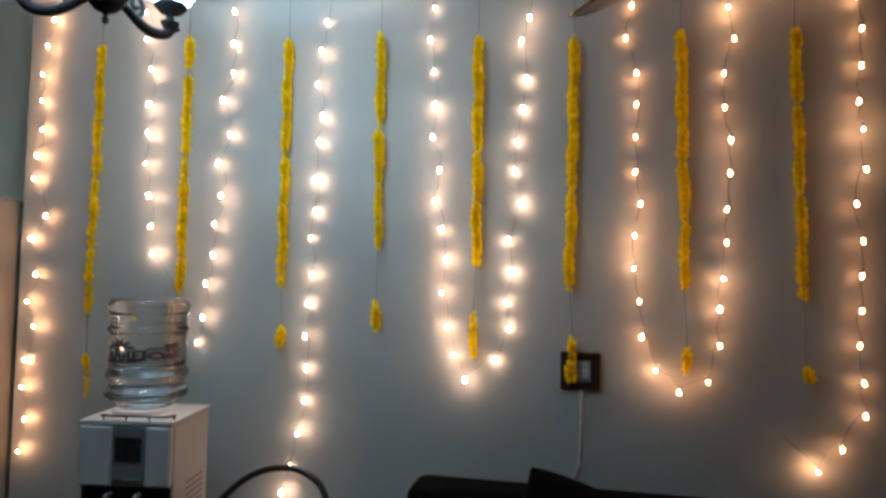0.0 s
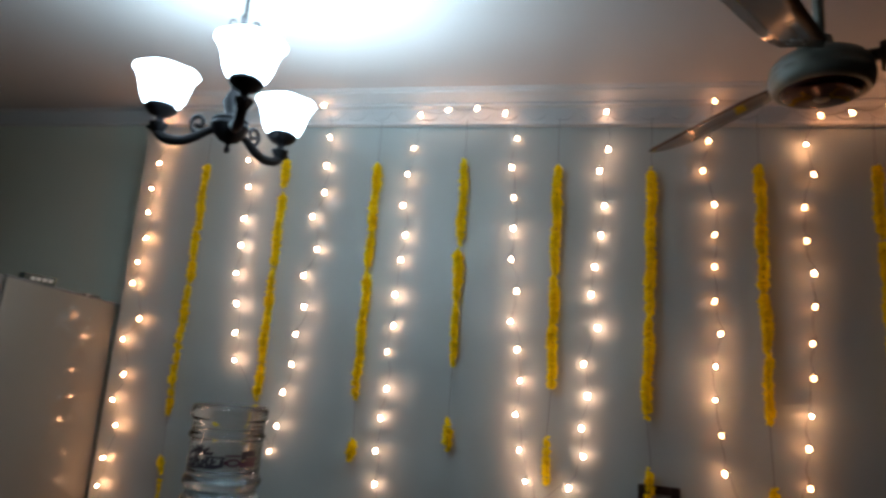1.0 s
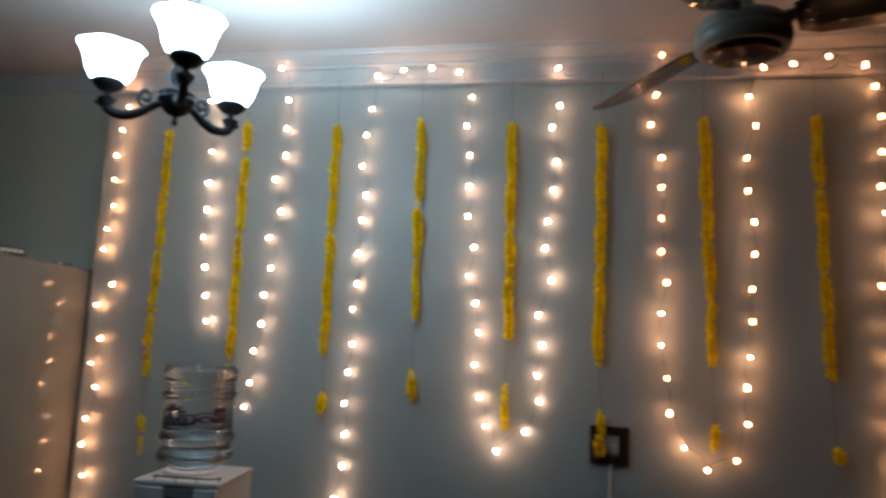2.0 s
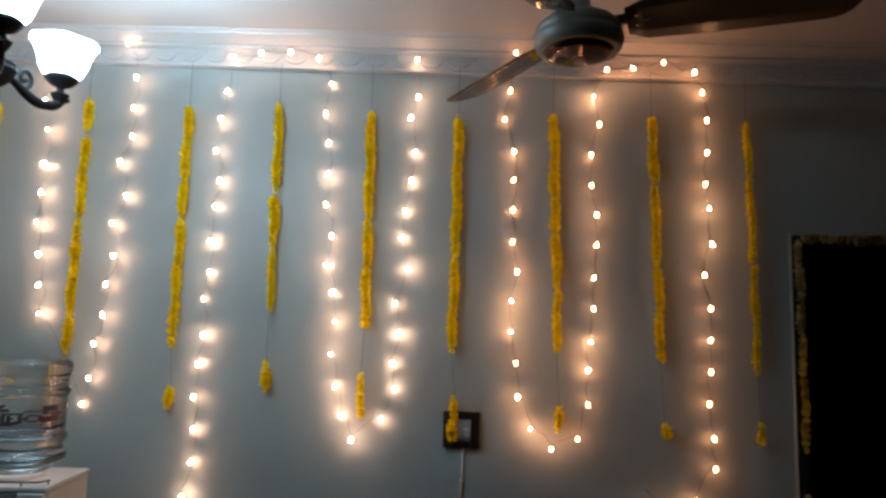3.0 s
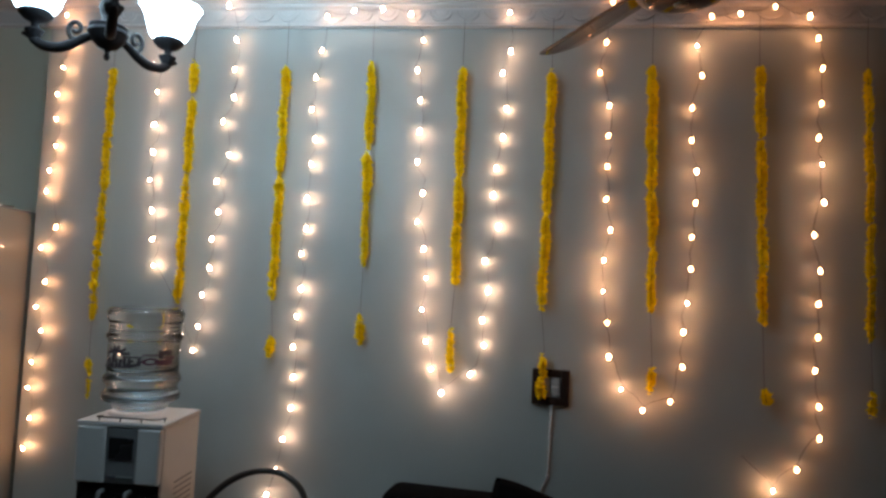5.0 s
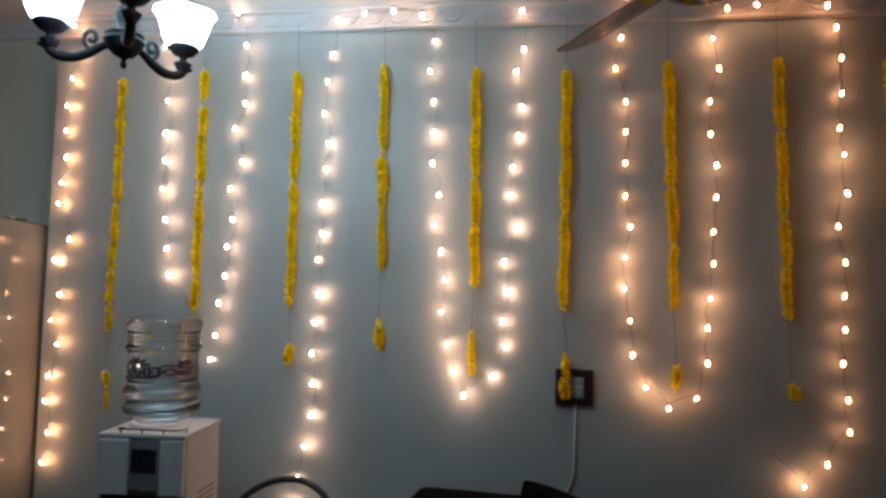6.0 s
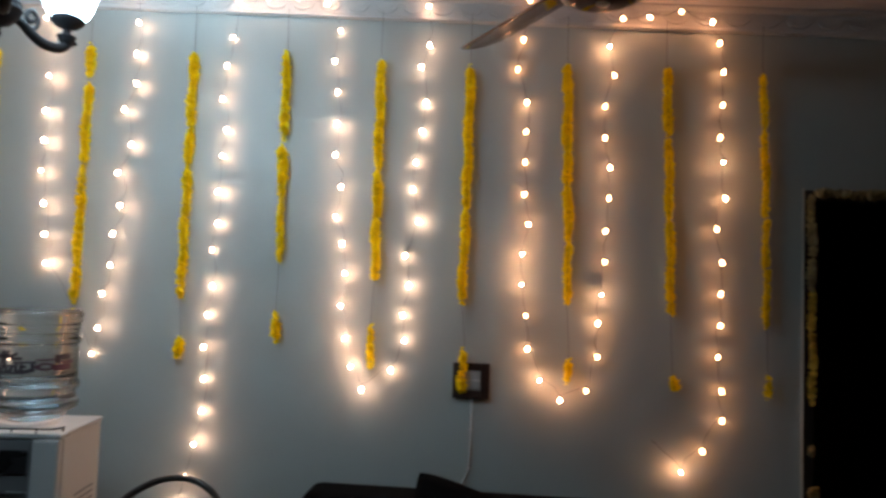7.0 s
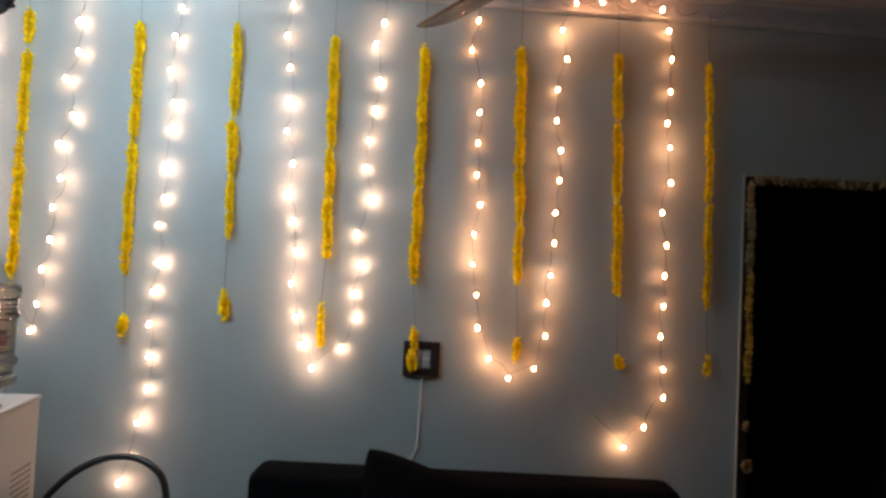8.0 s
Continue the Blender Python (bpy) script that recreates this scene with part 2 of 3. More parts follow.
ceil = structure("ceiling", box(LEFT_WALL - 0.1, RIGHT_WALL + 0.1, REAR - 0.1, 0.12, 0.138, 0.2), M_CEIL, "plain white painted ceiling", "ceiling")
ceil.matrix_basis = pose(0, 0, CORNICE_Z, 0, SLOPE, 0)
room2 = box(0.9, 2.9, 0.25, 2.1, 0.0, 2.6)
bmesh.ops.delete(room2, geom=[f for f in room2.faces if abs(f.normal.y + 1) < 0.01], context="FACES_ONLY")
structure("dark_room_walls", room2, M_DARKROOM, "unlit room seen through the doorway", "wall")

PROFILE = [(0, 0), (-0.016, 0.0), (-0.021, 0.005), (-0.021, 0.011), (-0.016, 0.016), (-0.009, 0.019), (-0.009, 0.082), (-0.022, 0.086), (-0.030, 0.090), (-0.032, 0.096),
           (-0.028, 0.102), (-0.042, 0.106), (-0.062, 0.116), (-0.086, 0.122), (-0.094, 0.125), (-0.097, 0.131), (-0.112, 0.133), (-0.116, 0.138), (0, 0.138)]
cornice = structure("trim_cornice", ridge(PROFILE, WALL_LEFT, RIGHT_WALL), M_CORNICE, "white moulded plaster cornice along the lit wall", "cornice")
cornice.matrix_basis = pose(0, 0, CORNICE_Z, 0, SLOPE, 0)
swags = bmesh.new()
for i in range(-17, 24):
    cx = i * 0.118 + 0.02
    arc = [(cx + 0.047 * math.sin(a), -0.011, 0.073 - 0.042 * math.cos(a) ** 0.8) for a in (radians(d) for d in range(-88, 89, 16))]
    tube(arc, [0.0015 + 0.004 * math.cos(radians(d)) for d in range(-88, 89, 16)], 5, swags)
    arc = [(cx + 0.030 * math.sin(a), -0.011, 0.074 - 0.026 * math.cos(a) ** 0.8) for a in (radians(d) for d in range(-88, 89, 22))]
    tube(arc, 0.0022, 5, swags)
    curl = [(cx + 0.059 + 0.010 * math.cos(a) * (1 - a / 9), -0.011, 0.064 + 0.012 * math.sin(a) * (1 - a / 9)) for a in (k * 0.7 for k in range(9))]
    tube(curl, 0.0026, 5, swags)
tagged(part("swag_relief", swags, M_CORNICE, cornice, "raised plaster swags and curls", smooth=True), kind="stuff")
c2 = structure("trim_cornice_recess", ridge(PROFILE, LEFT_WALL, WALL_LEFT), M_CORNICE, "white moulded plaster cornice over the fridge", "cornice")
c2.matrix_basis = pose(0, SET_BACK, CORNICE_Z + 0.045, 0, SLOPE, 0)
c3 = structure("trim_cornice_side", ridge(PROFILE, 0.12, -REAR), M_CORNICE, "white moulded plaster cornice on the side wall", "cornice")
c3.matrix_basis = pose(LEFT_WALL, SET_BACK, CORNICE_Z + 0.045 - LEFT_WALL * math.tan(radians(SLOPE)), 0, 0, -90)

# doorway: thin white trim, dark wooden frame
door = tagged(new("door_1"), "open dark wooden doorway into an unlit room", "doorway", kind="structure")
part("trim_strip", box(DOOR_L - 0.007, DOOR_L, -0.010, 0.0, 0, DOOR_TOP + 0.008, 0.002), M_TRIM, door, "thin white edge strip")
part("jamb", box(DOOR_L, DOOR_L + 0.035, -0.006, 0.22, 0, DOOR_TOP, 0.003), M_DOORWOOD, door)
part("jamb", box(DOOR_R - 0.035, DOOR_R, -0.006, 0.22, 0, DOOR_TOP, 0.003), M_DOORWOOD, door)
part("head", box(DOOR_L + 0.036, DOOR_R - 0.036, -0.006, 0.22, DOOR_TOP - 0.04, DOOR_TOP, 0.003), M_DOORWOOD, door)
leaf = part("door_leaf", box(DOOR_R - 0.085, DOOR_R - 0.045, 0.23, 1.02, 0.01, DOOR_TOP - 0.05, 0.003), M_DOORWOOD, door, "dark wooden leaf swung open")
for z0, z1 in ((0.15, 0.9), (1.05, 1.85)):
    part("panel", box(DOOR_R - 0.092, DOOR_R - 0.086, 0.33, 0.92, z0, z1, 0.002), M_DOORWOOD, leaf)


# ---- strings of warm bulbs ----
def bulb_mesh(size):
    bm = lathe([(0, -0.011), (0.0040, -0.010), (0.0062, -0.006), (0.0068, 0), (0.0058, 0.006), (0.004, 0.010), (0, 0.011)], 8)
    bmesh.ops.scale(bm, vec=(size, size, size), verts=bm.verts)
    me = bpy.data.meshes.new("bulb")
    bm.to_mesh(me)
    bm.free()
    return me


def bulb_meshes():
    made = {}
    for key, m, amber in (("n", M_BULB, M_AMBER), ("s", M_BULB_DIM, M_AMBER_DIM), ("b", M_BULB_BIG, M_AMBER_BIG), ("w", M_BULB_HOT, M_AMBER_HOT)):
        for warm, look_of in ((False, m), (True, amber)):
            made[key, warm] = bulb_mesh(0.48 if key == "w" else 0.92)
            made[key, warm].materials.append(look_of)
    sock = bpy.data.meshes.new("socket")
    bm = lathe([(0, 0.009), (0.0038, 0.009), (0.0040, 0.013), (0.003, 0.018), (0.0015, 0.022), (0, 0.022)], 7)
    bm.to_mesh(sock)
    bm.free()
    sock.materials.append(M_SOCKET)
    return made, sock


BULBS, SOCKET = bulb_meshes()


def light_string(legs, label, seed, near=1.0, mostly="n", warm=False, tail=(), thick=0.0005):
    """legs: runs of (x, z) in centimetres along the wall, with a letter for a small or bright bulb."""
    rnd = random.Random(seed)
    pts = [p for leg in legs for p in leg]
    th = thing("light_string", (pts[0][0] / 100, 0, pts[0][1] / 100), label, "string lights", "strings of bulbs on the wall")
    base = Vector((pts[0][0] / 100, 0, pts[0][1] / 100))
    line = []
    for i, p in enumerate(pts):
        x, z = p[0] / 100, p[1] / 100
        size = p[2] if len(p) > 2 else mostly
        size = mostly if mostly == "w" and size == "s" else size
        off = near * {"w": rnd.uniform(0.034, 0.050), "s": 0.016, "n": rnd.uniform(0.022, 0.050), "b": rnd.uniform(0.032, 0.052)}[size]
        if z > CORNICE_Z - 0.01 - x * 0.037:
            off += 0.022
        place = Vector((x, -off, z)) - base
        b = new("bulb", BULBS[size, warm])
        b.parent = th
        tilt = (rnd.uniform(-35, 35), rnd.uniform(-22, 22), 0)
        b.matrix_basis = pose(*place, *tilt)
        s = new("socket", SOCKET)
        s.parent = b
        root = b.matrix_basis @ Vector((0, 0, 0.022))
        root.y = min(root.y, -0.003)
        if line:
            last = line[-1]
            for k in (0.3, 0.7):
                mid = last.lerp(root, k)
                line.append(Vector((mid.x + rnd.uniform(-0.006, 0.008), min(-0.003, mid.y * 0.4), mid.z + rnd.uniform(-0.008, 0.008))))
        line.append(root)
    line += [Vector((x / 100, -0.012, z / 100)) - base for x, z in tail]
    twin = [Vector((v.x + 0.003 * math.sin(i * 1.9), v.y - 0.0008, v.z + 0.004 * math.cos(i * 2.3))) for i, v in enumerate(line)]
    bm = tube(curve(line, 4), thick, 5)
    tube(curve(twin, 4), thick * 0.85, 5, bm)
    part("wire", bm, M_WIRE, th, "thin dark twisted wire", smooth=True)
    return th


light_string([[(-229, 280), (-228, 267), (-230, 255), (-232, 242), (-232, 230, "s"), (-231, 217), (-233, 205), (-234, 195, "s"), (-227, 178, "b"), (-235, 168, "s"), (-231, 152, "b"),
               (-234, 140, "s"), (-230, 129), (-235, 114, "s"), (-235, 102, "s"), (-233, 88), (-235, 74, "s")]], "string of small warm bulbs at the wall's edge, lit", 3, 0.8, "w", True)
light_string([[(-180, 267, "w"), (-179, 255, "w"), (-177, 242, "w"), (-178, 227, "b"), (-177, 214, "b"), (-178, 201, "w"), (-175, 187, "b"), (-174, 174), (-173, 162, "w")],
              [(-151.5, 125, "s"), (-147.5, 136), (-147, 150), (-144, 162), (-144, 175), (-141, 187, "b"), (-144, 201), (-139, 213), (-143, 228), (-138, 239), (-139, 252), (-138, 265), (-142, 280)]],
             "string of small warm bulbs looping behind the bottle, lit", 5)
light_string([[(-110, 67, "b"), (-108, 77, "s"), (-104, 91, "b"), (-102, 104), (-102, 117), (-102, 130), (-102, 143), (-100, 155, "b"), (-102, 170, "s"), (-100, 181), (-100, 194, "b"), (-99, 209),
               (-98, 220), (-100, 233), (-99, 247), (-98, 260, "s"), (-95, 274), (-82, 275), (-69, 275), (-57, 273)],
              [(-52, 263, "s"), (-53, 249), (-52, 237, "s"), (-51, 223, "b"), (-51, 210), (-48, 197), (-50, 185, "w"), (-47, 174), (-45, 162, "w"), (-46, 149, "w"), (-44, 136, "w"), (-41, 125, "w"), (-36, 116, "b")],
              [(-25, 124), (-20, 136), (-21, 146), (-19, 158, "b"), (-21, 170), (-16, 184, "b"), (-19, 197), (-18, 208), (-16, 221), (-15, 233), (-17, 247), (-14, 256), (-15, 272)]],
             "string of small warm bulbs looping down the wall, lit", 7)
light_string([[(26, 274), (24, 259), (22, 247, "n"), (26, 233, "b"), (26, 221), (26, 209), (26, 196), (28, 184, "b"), (26, 172, "w"), (26, 160, "w"), (28, 148, "n"), (29, 135, "b"), (34, 123, "w"), (42, 116, "b"), (52, 120)],
              [(56, 133, "n"), (56, 146, "b"), (57, 157, "w"), (58, 170, "n"), (58, 182), (59, 195, "n"), (59, 207, "b"), (57, 219), (57, 232), (60, 244), (58, 256, "w"), (63, 267, "n"), (73, 267, "b"), (85, 269, "n"), (97, 265, "b"), (101, 258, "n")],
              [(102.2, 246), (102.2, 233), (101.2, 220), (102.2, 210, "w"), (103.2, 196, "b"), (100.2, 184), (102.2, 171, "n"), (102.2, 159), (102.2, 147), (101.2, 135), (103.2, 122), (103.2, 111, "n"), (96.2, 99), (88.2, 91, "w")]],
             "string of small amber bulbs looping beside the doorway, lit", 11, 1.15, "n", True, ((86, 95), (82, 98), (78, 102)), 0.0007)


# ---- yellow flower garlands ----
def ruffle(bm, x, z, radius, depth, rnd, lift):
    """One frilled blossom layer, tipped at random on the thread."""
    n = 5
    tip, yaw = radians(rnd.uniform(15, 75)), rnd.uniform(-0.9, 0.9)
    e1 = Vector((math.cos(yaw), math.sin(yaw), rnd.uniform(-0.25, 0.25)))
    e2 = Vector((math.sin(yaw) * math.cos(tip), -math.cos(yaw) * math.cos(tip), math.sin(tip)))
    middle = Vector((x, -depth, z + lift))
    centre = bm.verts.new(middle - 0.3 * radius * e1.cross(e2))
    ring, turn = [], rnd.uniform(0, 6.3)
    for k in range(2 * n):
        a = turn + math.pi * k / n
        r = radius * (rnd.uniform(0.9, 1.12) if k % 2 else rnd.uniform(0.7, 0.88))
        v = middle + r * (math.cos(a) * e1 + math.sin(a) * e2 * 0.85)
        ring.append(bm.verts.new((v.x, min(v.y, -0.002), v.z + rnd.uniform(-0.004, 0.004))))
    for k in range(2 * n):
        bm.faces.new((centre, ring[k], ring[(k + 1) % (2 * n)]))


def flowers(x0, z0, x1, z1, radius, rnd, off=0.026):
    bm = bmesh.new()
    n = max(3, int(abs(z0 - z1) / 0.0062))
    wob = rnd.uniform(0, 6)
    for i in range(n + 1):
        t = i / n
        r = radius * (1 + 0.10 * math.sin(i * 0.23 + wob) + rnd.uniform(-0.08, 0.08))
        r *= min(1, 0.55 + 0.12 * min(i, n - i))
        ruffle(bm, x0 + (x1 - x0) * t + rnd.uniform(-0.002, 0.002) + 0.003 * math.sin(i * 0.16 + wob), z0 + (z1 - z0) * t, r, off, rnd, rnd.uniform(-0.010, 0.006))
    return bm


def garland(runs, top, label, seed, radius=0.021):
    """runs: stretches of blossom (x, z, x, z) in centimetres from the top down on one thread."""
    rnd = random.Random(seed)
    radius *= 1.1
    x, z = runs[0][0] / 100, top
    th = thing("flower_garland", (x, 0, z), label, "garland", "yellow garlands on the wall")
    inv = Matrix.Translation((-x, 0, -z))
    pts = [(x - 0.002, -0.024, z)]
    for r in runs:
        x0, z0, x1, z1 = (v / 100 for v in r[:4])
        bm = flowers(x0, z0, x1, z1, radius * (r[4] if len(r) > 4 else 1), rnd)
        bmesh.ops.transform(bm, matrix=inv, verts=bm.verts)
        part("blossom_strand", bm, M_PETAL, th)
        pts += [(x0 + rnd.uniform(-0.003, 0.003), -0.024, z0 + 0.02), (x0, -0.026, z0), (x1, -0.026, z1)]
    bm = tube(pts, 0.0010, 5)
    bmesh.ops.transform(bm, matrix=inv, verts=bm.verts)
    part("thread", bm, M_THREAD, th, "thin brown thread")
    return th


GARLAND = "yellow crepe flower garland on the wall"
garland([(-203, 254, -203, 196), (-203, 195, -204, 165), (-204, 164, -204, 136), (-204, 118, -203, 111, 1.0), (-203.5, 110, -203, 100, 0.6)], 2.76, GARLAND + ", tail piece below", 21, 0.020)
garland([(-160, 256, -160, 243), (-160, 239, -160, 204), (-160, 203, -160, 146)], 2.75, GARLAND + ", broken near its top", 22, 0.021)
garland([(-114, 253, -114, 204), (-114, 203.4, -114, 150), (-113, 133, -114, 125, 1.2)], 2.73, GARLAND + " with one loose blossom", 23, 0.021)
garland([(-74, 253, -73.5, 217, 0.95), (-74, 214, -73.3, 193, 1.1), (-73.3, 192, -73, 166, 0.85), (-73, 145, -73, 134, 1.0)], 2.72, GARLAND + " in short lengths with gaps", 24, 0.021)
garland([(-34, 250, -33.5, 205), (-33.5, 204.5, -33, 160), (-34, 141, -33, 125, 0.85)], 2.71, GARLAND + ", tail piece below", 25, 0.022)
garland([(3, 248.5, 3, 190), (3, 189.6, 2.5, 152), (4, 134, 4, 125, 0.85), (3.5, 124.5, 4, 117, 1.15)], 2.70, GARLAND + ", its tail over the switch", 26, 0.022)
garland([(42, 249.5, 43, 200), (43, 199.4, 44, 178), (44, 177, 44, 153, 0.85), (45, 132, 45, 122, 0.85)], 2.69, GARLAND + ", short tail below", 27, 0.022)
garland([(81, 248, 82, 221), (82, 220, 83, 190), (83, 189, 84, 150), (85, 126.5, 86, 121.5, 1.1)], 2.67, GARLAND + " with one small blossom below", 28, 0.020)
garland([(118, 246, 118.5, 224, 0.85), (118.5, 223.5, 119.5, 190, 0.85), (119.5, 189.5, 120, 147, 0.85), (121, 128, 120, 120, 0.9)], 2.65, GARLAND + " beside the doorway", 29, 0.020)


# pale garland round the doorway
def door_garland():
    rnd = random.Random(40)
    th = thing("door_garland", (DOOR_L + 0.03, -0.006, DOOR_TOP), "faded cream flower garland round the dark doorway", "garland")
    inv = Matrix.Translation((-DOOR_L - 0.03, 0.006, -DOOR_TOP))
    for x0, z0, x1, z1, m, s in ((1.364, 1.985, 1.367, 1.62, M_PALE, 0.72), (1.368, 1.615, 1.372, 1.19, M_PALEYEL, 0.68), (1.372, 1.035, 1.372, 0.995, M_PALE, 0.9), (1.374, 0.88, 1.376, 0.84, M_PALE, 1.1)):
        bm = flowers(x0, z0, x1, z1, 0.026 * s, rnd, 0.024)
        bmesh.ops.transform(bm, matrix=inv, verts=bm.verts)
        part("blossom_strand", bm, m, th)
    bm = flowers(0, 0, 0, -0.86, 0.025, rnd, 0.024)
    bmesh.ops.transform(bm, matrix=inv @ Matrix.Translation((DOOR_L + 0.03, 0, DOOR_TOP - 0.018)) @ Matrix.Rotation(radians(-90), 4, "Y"), verts=bm.verts)
    part("blossom_strand", bm, M_PALE, th)


door_garland()


# ---- ceiling lamp with three glass shades ----
def chandelier():
    top = CORNICE_Z + 0.138 + 1.13 * math.tan(radians(SLOPE))
    th = thing("chandelier", (-1.13, -1.14, top), "dark bronze three-arm chandelier with lit white bell shades", "chandelier")
    z = lambda h: h - top
    body = lathe([(0, z(2.173)), (0.006, z(2.176)), (0.009, z(2.185)), (0.005, z(2.195)), (0.009, z(2.203)), (0.027, z(2.211)), (0.043, z(2.228)), (0.051, z(2.246)), (0.054, z(2.249)), (0.054, z(2.254)), (0.050, z(2.256)), (0.049, z(2.264)), (0.052, z(2.266)), (0.051, z(2.271)), (0.030, z(2.278)),
                  (0.018, z(2.290)), (0.024, z(2.306)), (0.030, z(2.325)), (0.022, z(2.345)), (0.013, z(2.362)), (0.017, z(2.40)), (0.011, z(2.44)), (0.009, z(2.50)), (0.016, z(2.525)), (0.008, z(2.55)), (0, z(2.552))], 20)
    part("hub", body, M_IRON, th, smooth=True)
    part("rod", tube([(0, 0, z(2.55)), (0, 0, -0.03)], 0.006, 8), M_CAST, th, smooth=True)
    part("canopy", lathe([(0.055, 0), (0.055, -0.008), (0.045, -0.02), (0.02, -0.032), (0.008, -0.036), (0, -0.036)], 20), M_IRON, th, smooth=True)
    for a in range(4):
        c, s = math.cos(a * 1.571 + 0.4), math.sin(a * 1.571 + 0.4)
        pts = [(c * r, s * r, z(h)) for r, h in ((0.008, 2.55), (0.03, 2.556), (0.042, 2.572), (0.034, 2.584), (0.024, 2.576))]
        part("top_scroll", tube(curve(pts, 4), 0.003, 6), M_CAST, th, smooth=True)
    for deg in (190, 79, 312):
        turn = Matrix.Rotation(radians(deg), 4, "Z")
        path = [(0.035, 0, z(2.248)), (0.070, 0, z(2.236)), (0.100, 0, z(2.220)), (0.140, 0, z(2.207)), (0.182, 0, z(2.210)), (0.210, 0, z(2.224)), (0.226, 0, z(2.242)), (0.250, 0, z(2.246))]
        pts = curve(path, 6)
        n = len(pts)
        bm = tube(pts, [0.0105 + 0.0040 * math.sin(math.pi * i / n) - (0.005 if i > n - 4 else 0) for i in range(n)], 10)
        bmesh.ops.transform(bm, matrix=turn, verts=bm.verts)
        arm = part("arm", bm, M_IRON, th, smooth=True)
        curl = [(0.095 + (0.027 - 0.0016 * k) * math.cos(-1.9 + k * 0.6), 0, z(2.262) + (0.031 - 0.0019 * k) * math.sin(-1.9 + k * 0.6)) for k in range(14)]
        bm = tube(curve([(0.066, 0, z(2.240))] + curl, 3), 0.0066, 8)
        bmesh.ops.transform(bm, matrix=turn, verts=bm.verts)
        part("scroll", bm, M_CAST, arm, smooth=True)
        c = turn @ Vector((0.216, 0, 0))
        bm = lathe([(0, z(2.226)), (0.012, z(2.228)), (0.019, z(2.240)), (0.025, z(2.252)), (0.026, z(2.256)), (0.020, z(2.259)), (0.011, z(2.264)), (0.011, z(2.276)), (0.030, z(2.284)), (0.044, z(2.298)), (0.046, z(2.306)), (0.040, z(2.314)), (0, z(2.314))], 18, c)
        part("cup", bm, M_IRON, arm, smooth=True)
        prof = [(0.038, 2.310), (0.052, 2.318), (0.062, 2.338), (0.069, 2.365), (0.076, 2.390), (0.086, 2.408), (0.092, 2.414)]
        prof += [(r - 0.004, h + 0.001) for r, h in prof[::-1]]
        bm = lathe([(r, z(h)) for r, h in prof], 28, c)
        for v in bm.verts:
            d = Vector((v.co.x - c.x, v.co.y - c.y))
            if d.length > 0.07:
                v.co.z += 0.002 * math.cos(6 * math.atan2(d.y, d.x))
        part("lamp_bulb", lathe([(0, z(2.330)), (0.012, z(2.332)), (0.020, z(2.355)), (0.024, z(2.380)), (0.018, z(2.398)), (0, z(2.406))], 12, c), M_LAMPBULB, arm, "lit white lamp bulb", smooth=True)
        part("shade", bm, M_SHADE, arm, "glowing white opal glass bell shade", smooth=True)


chandelier()


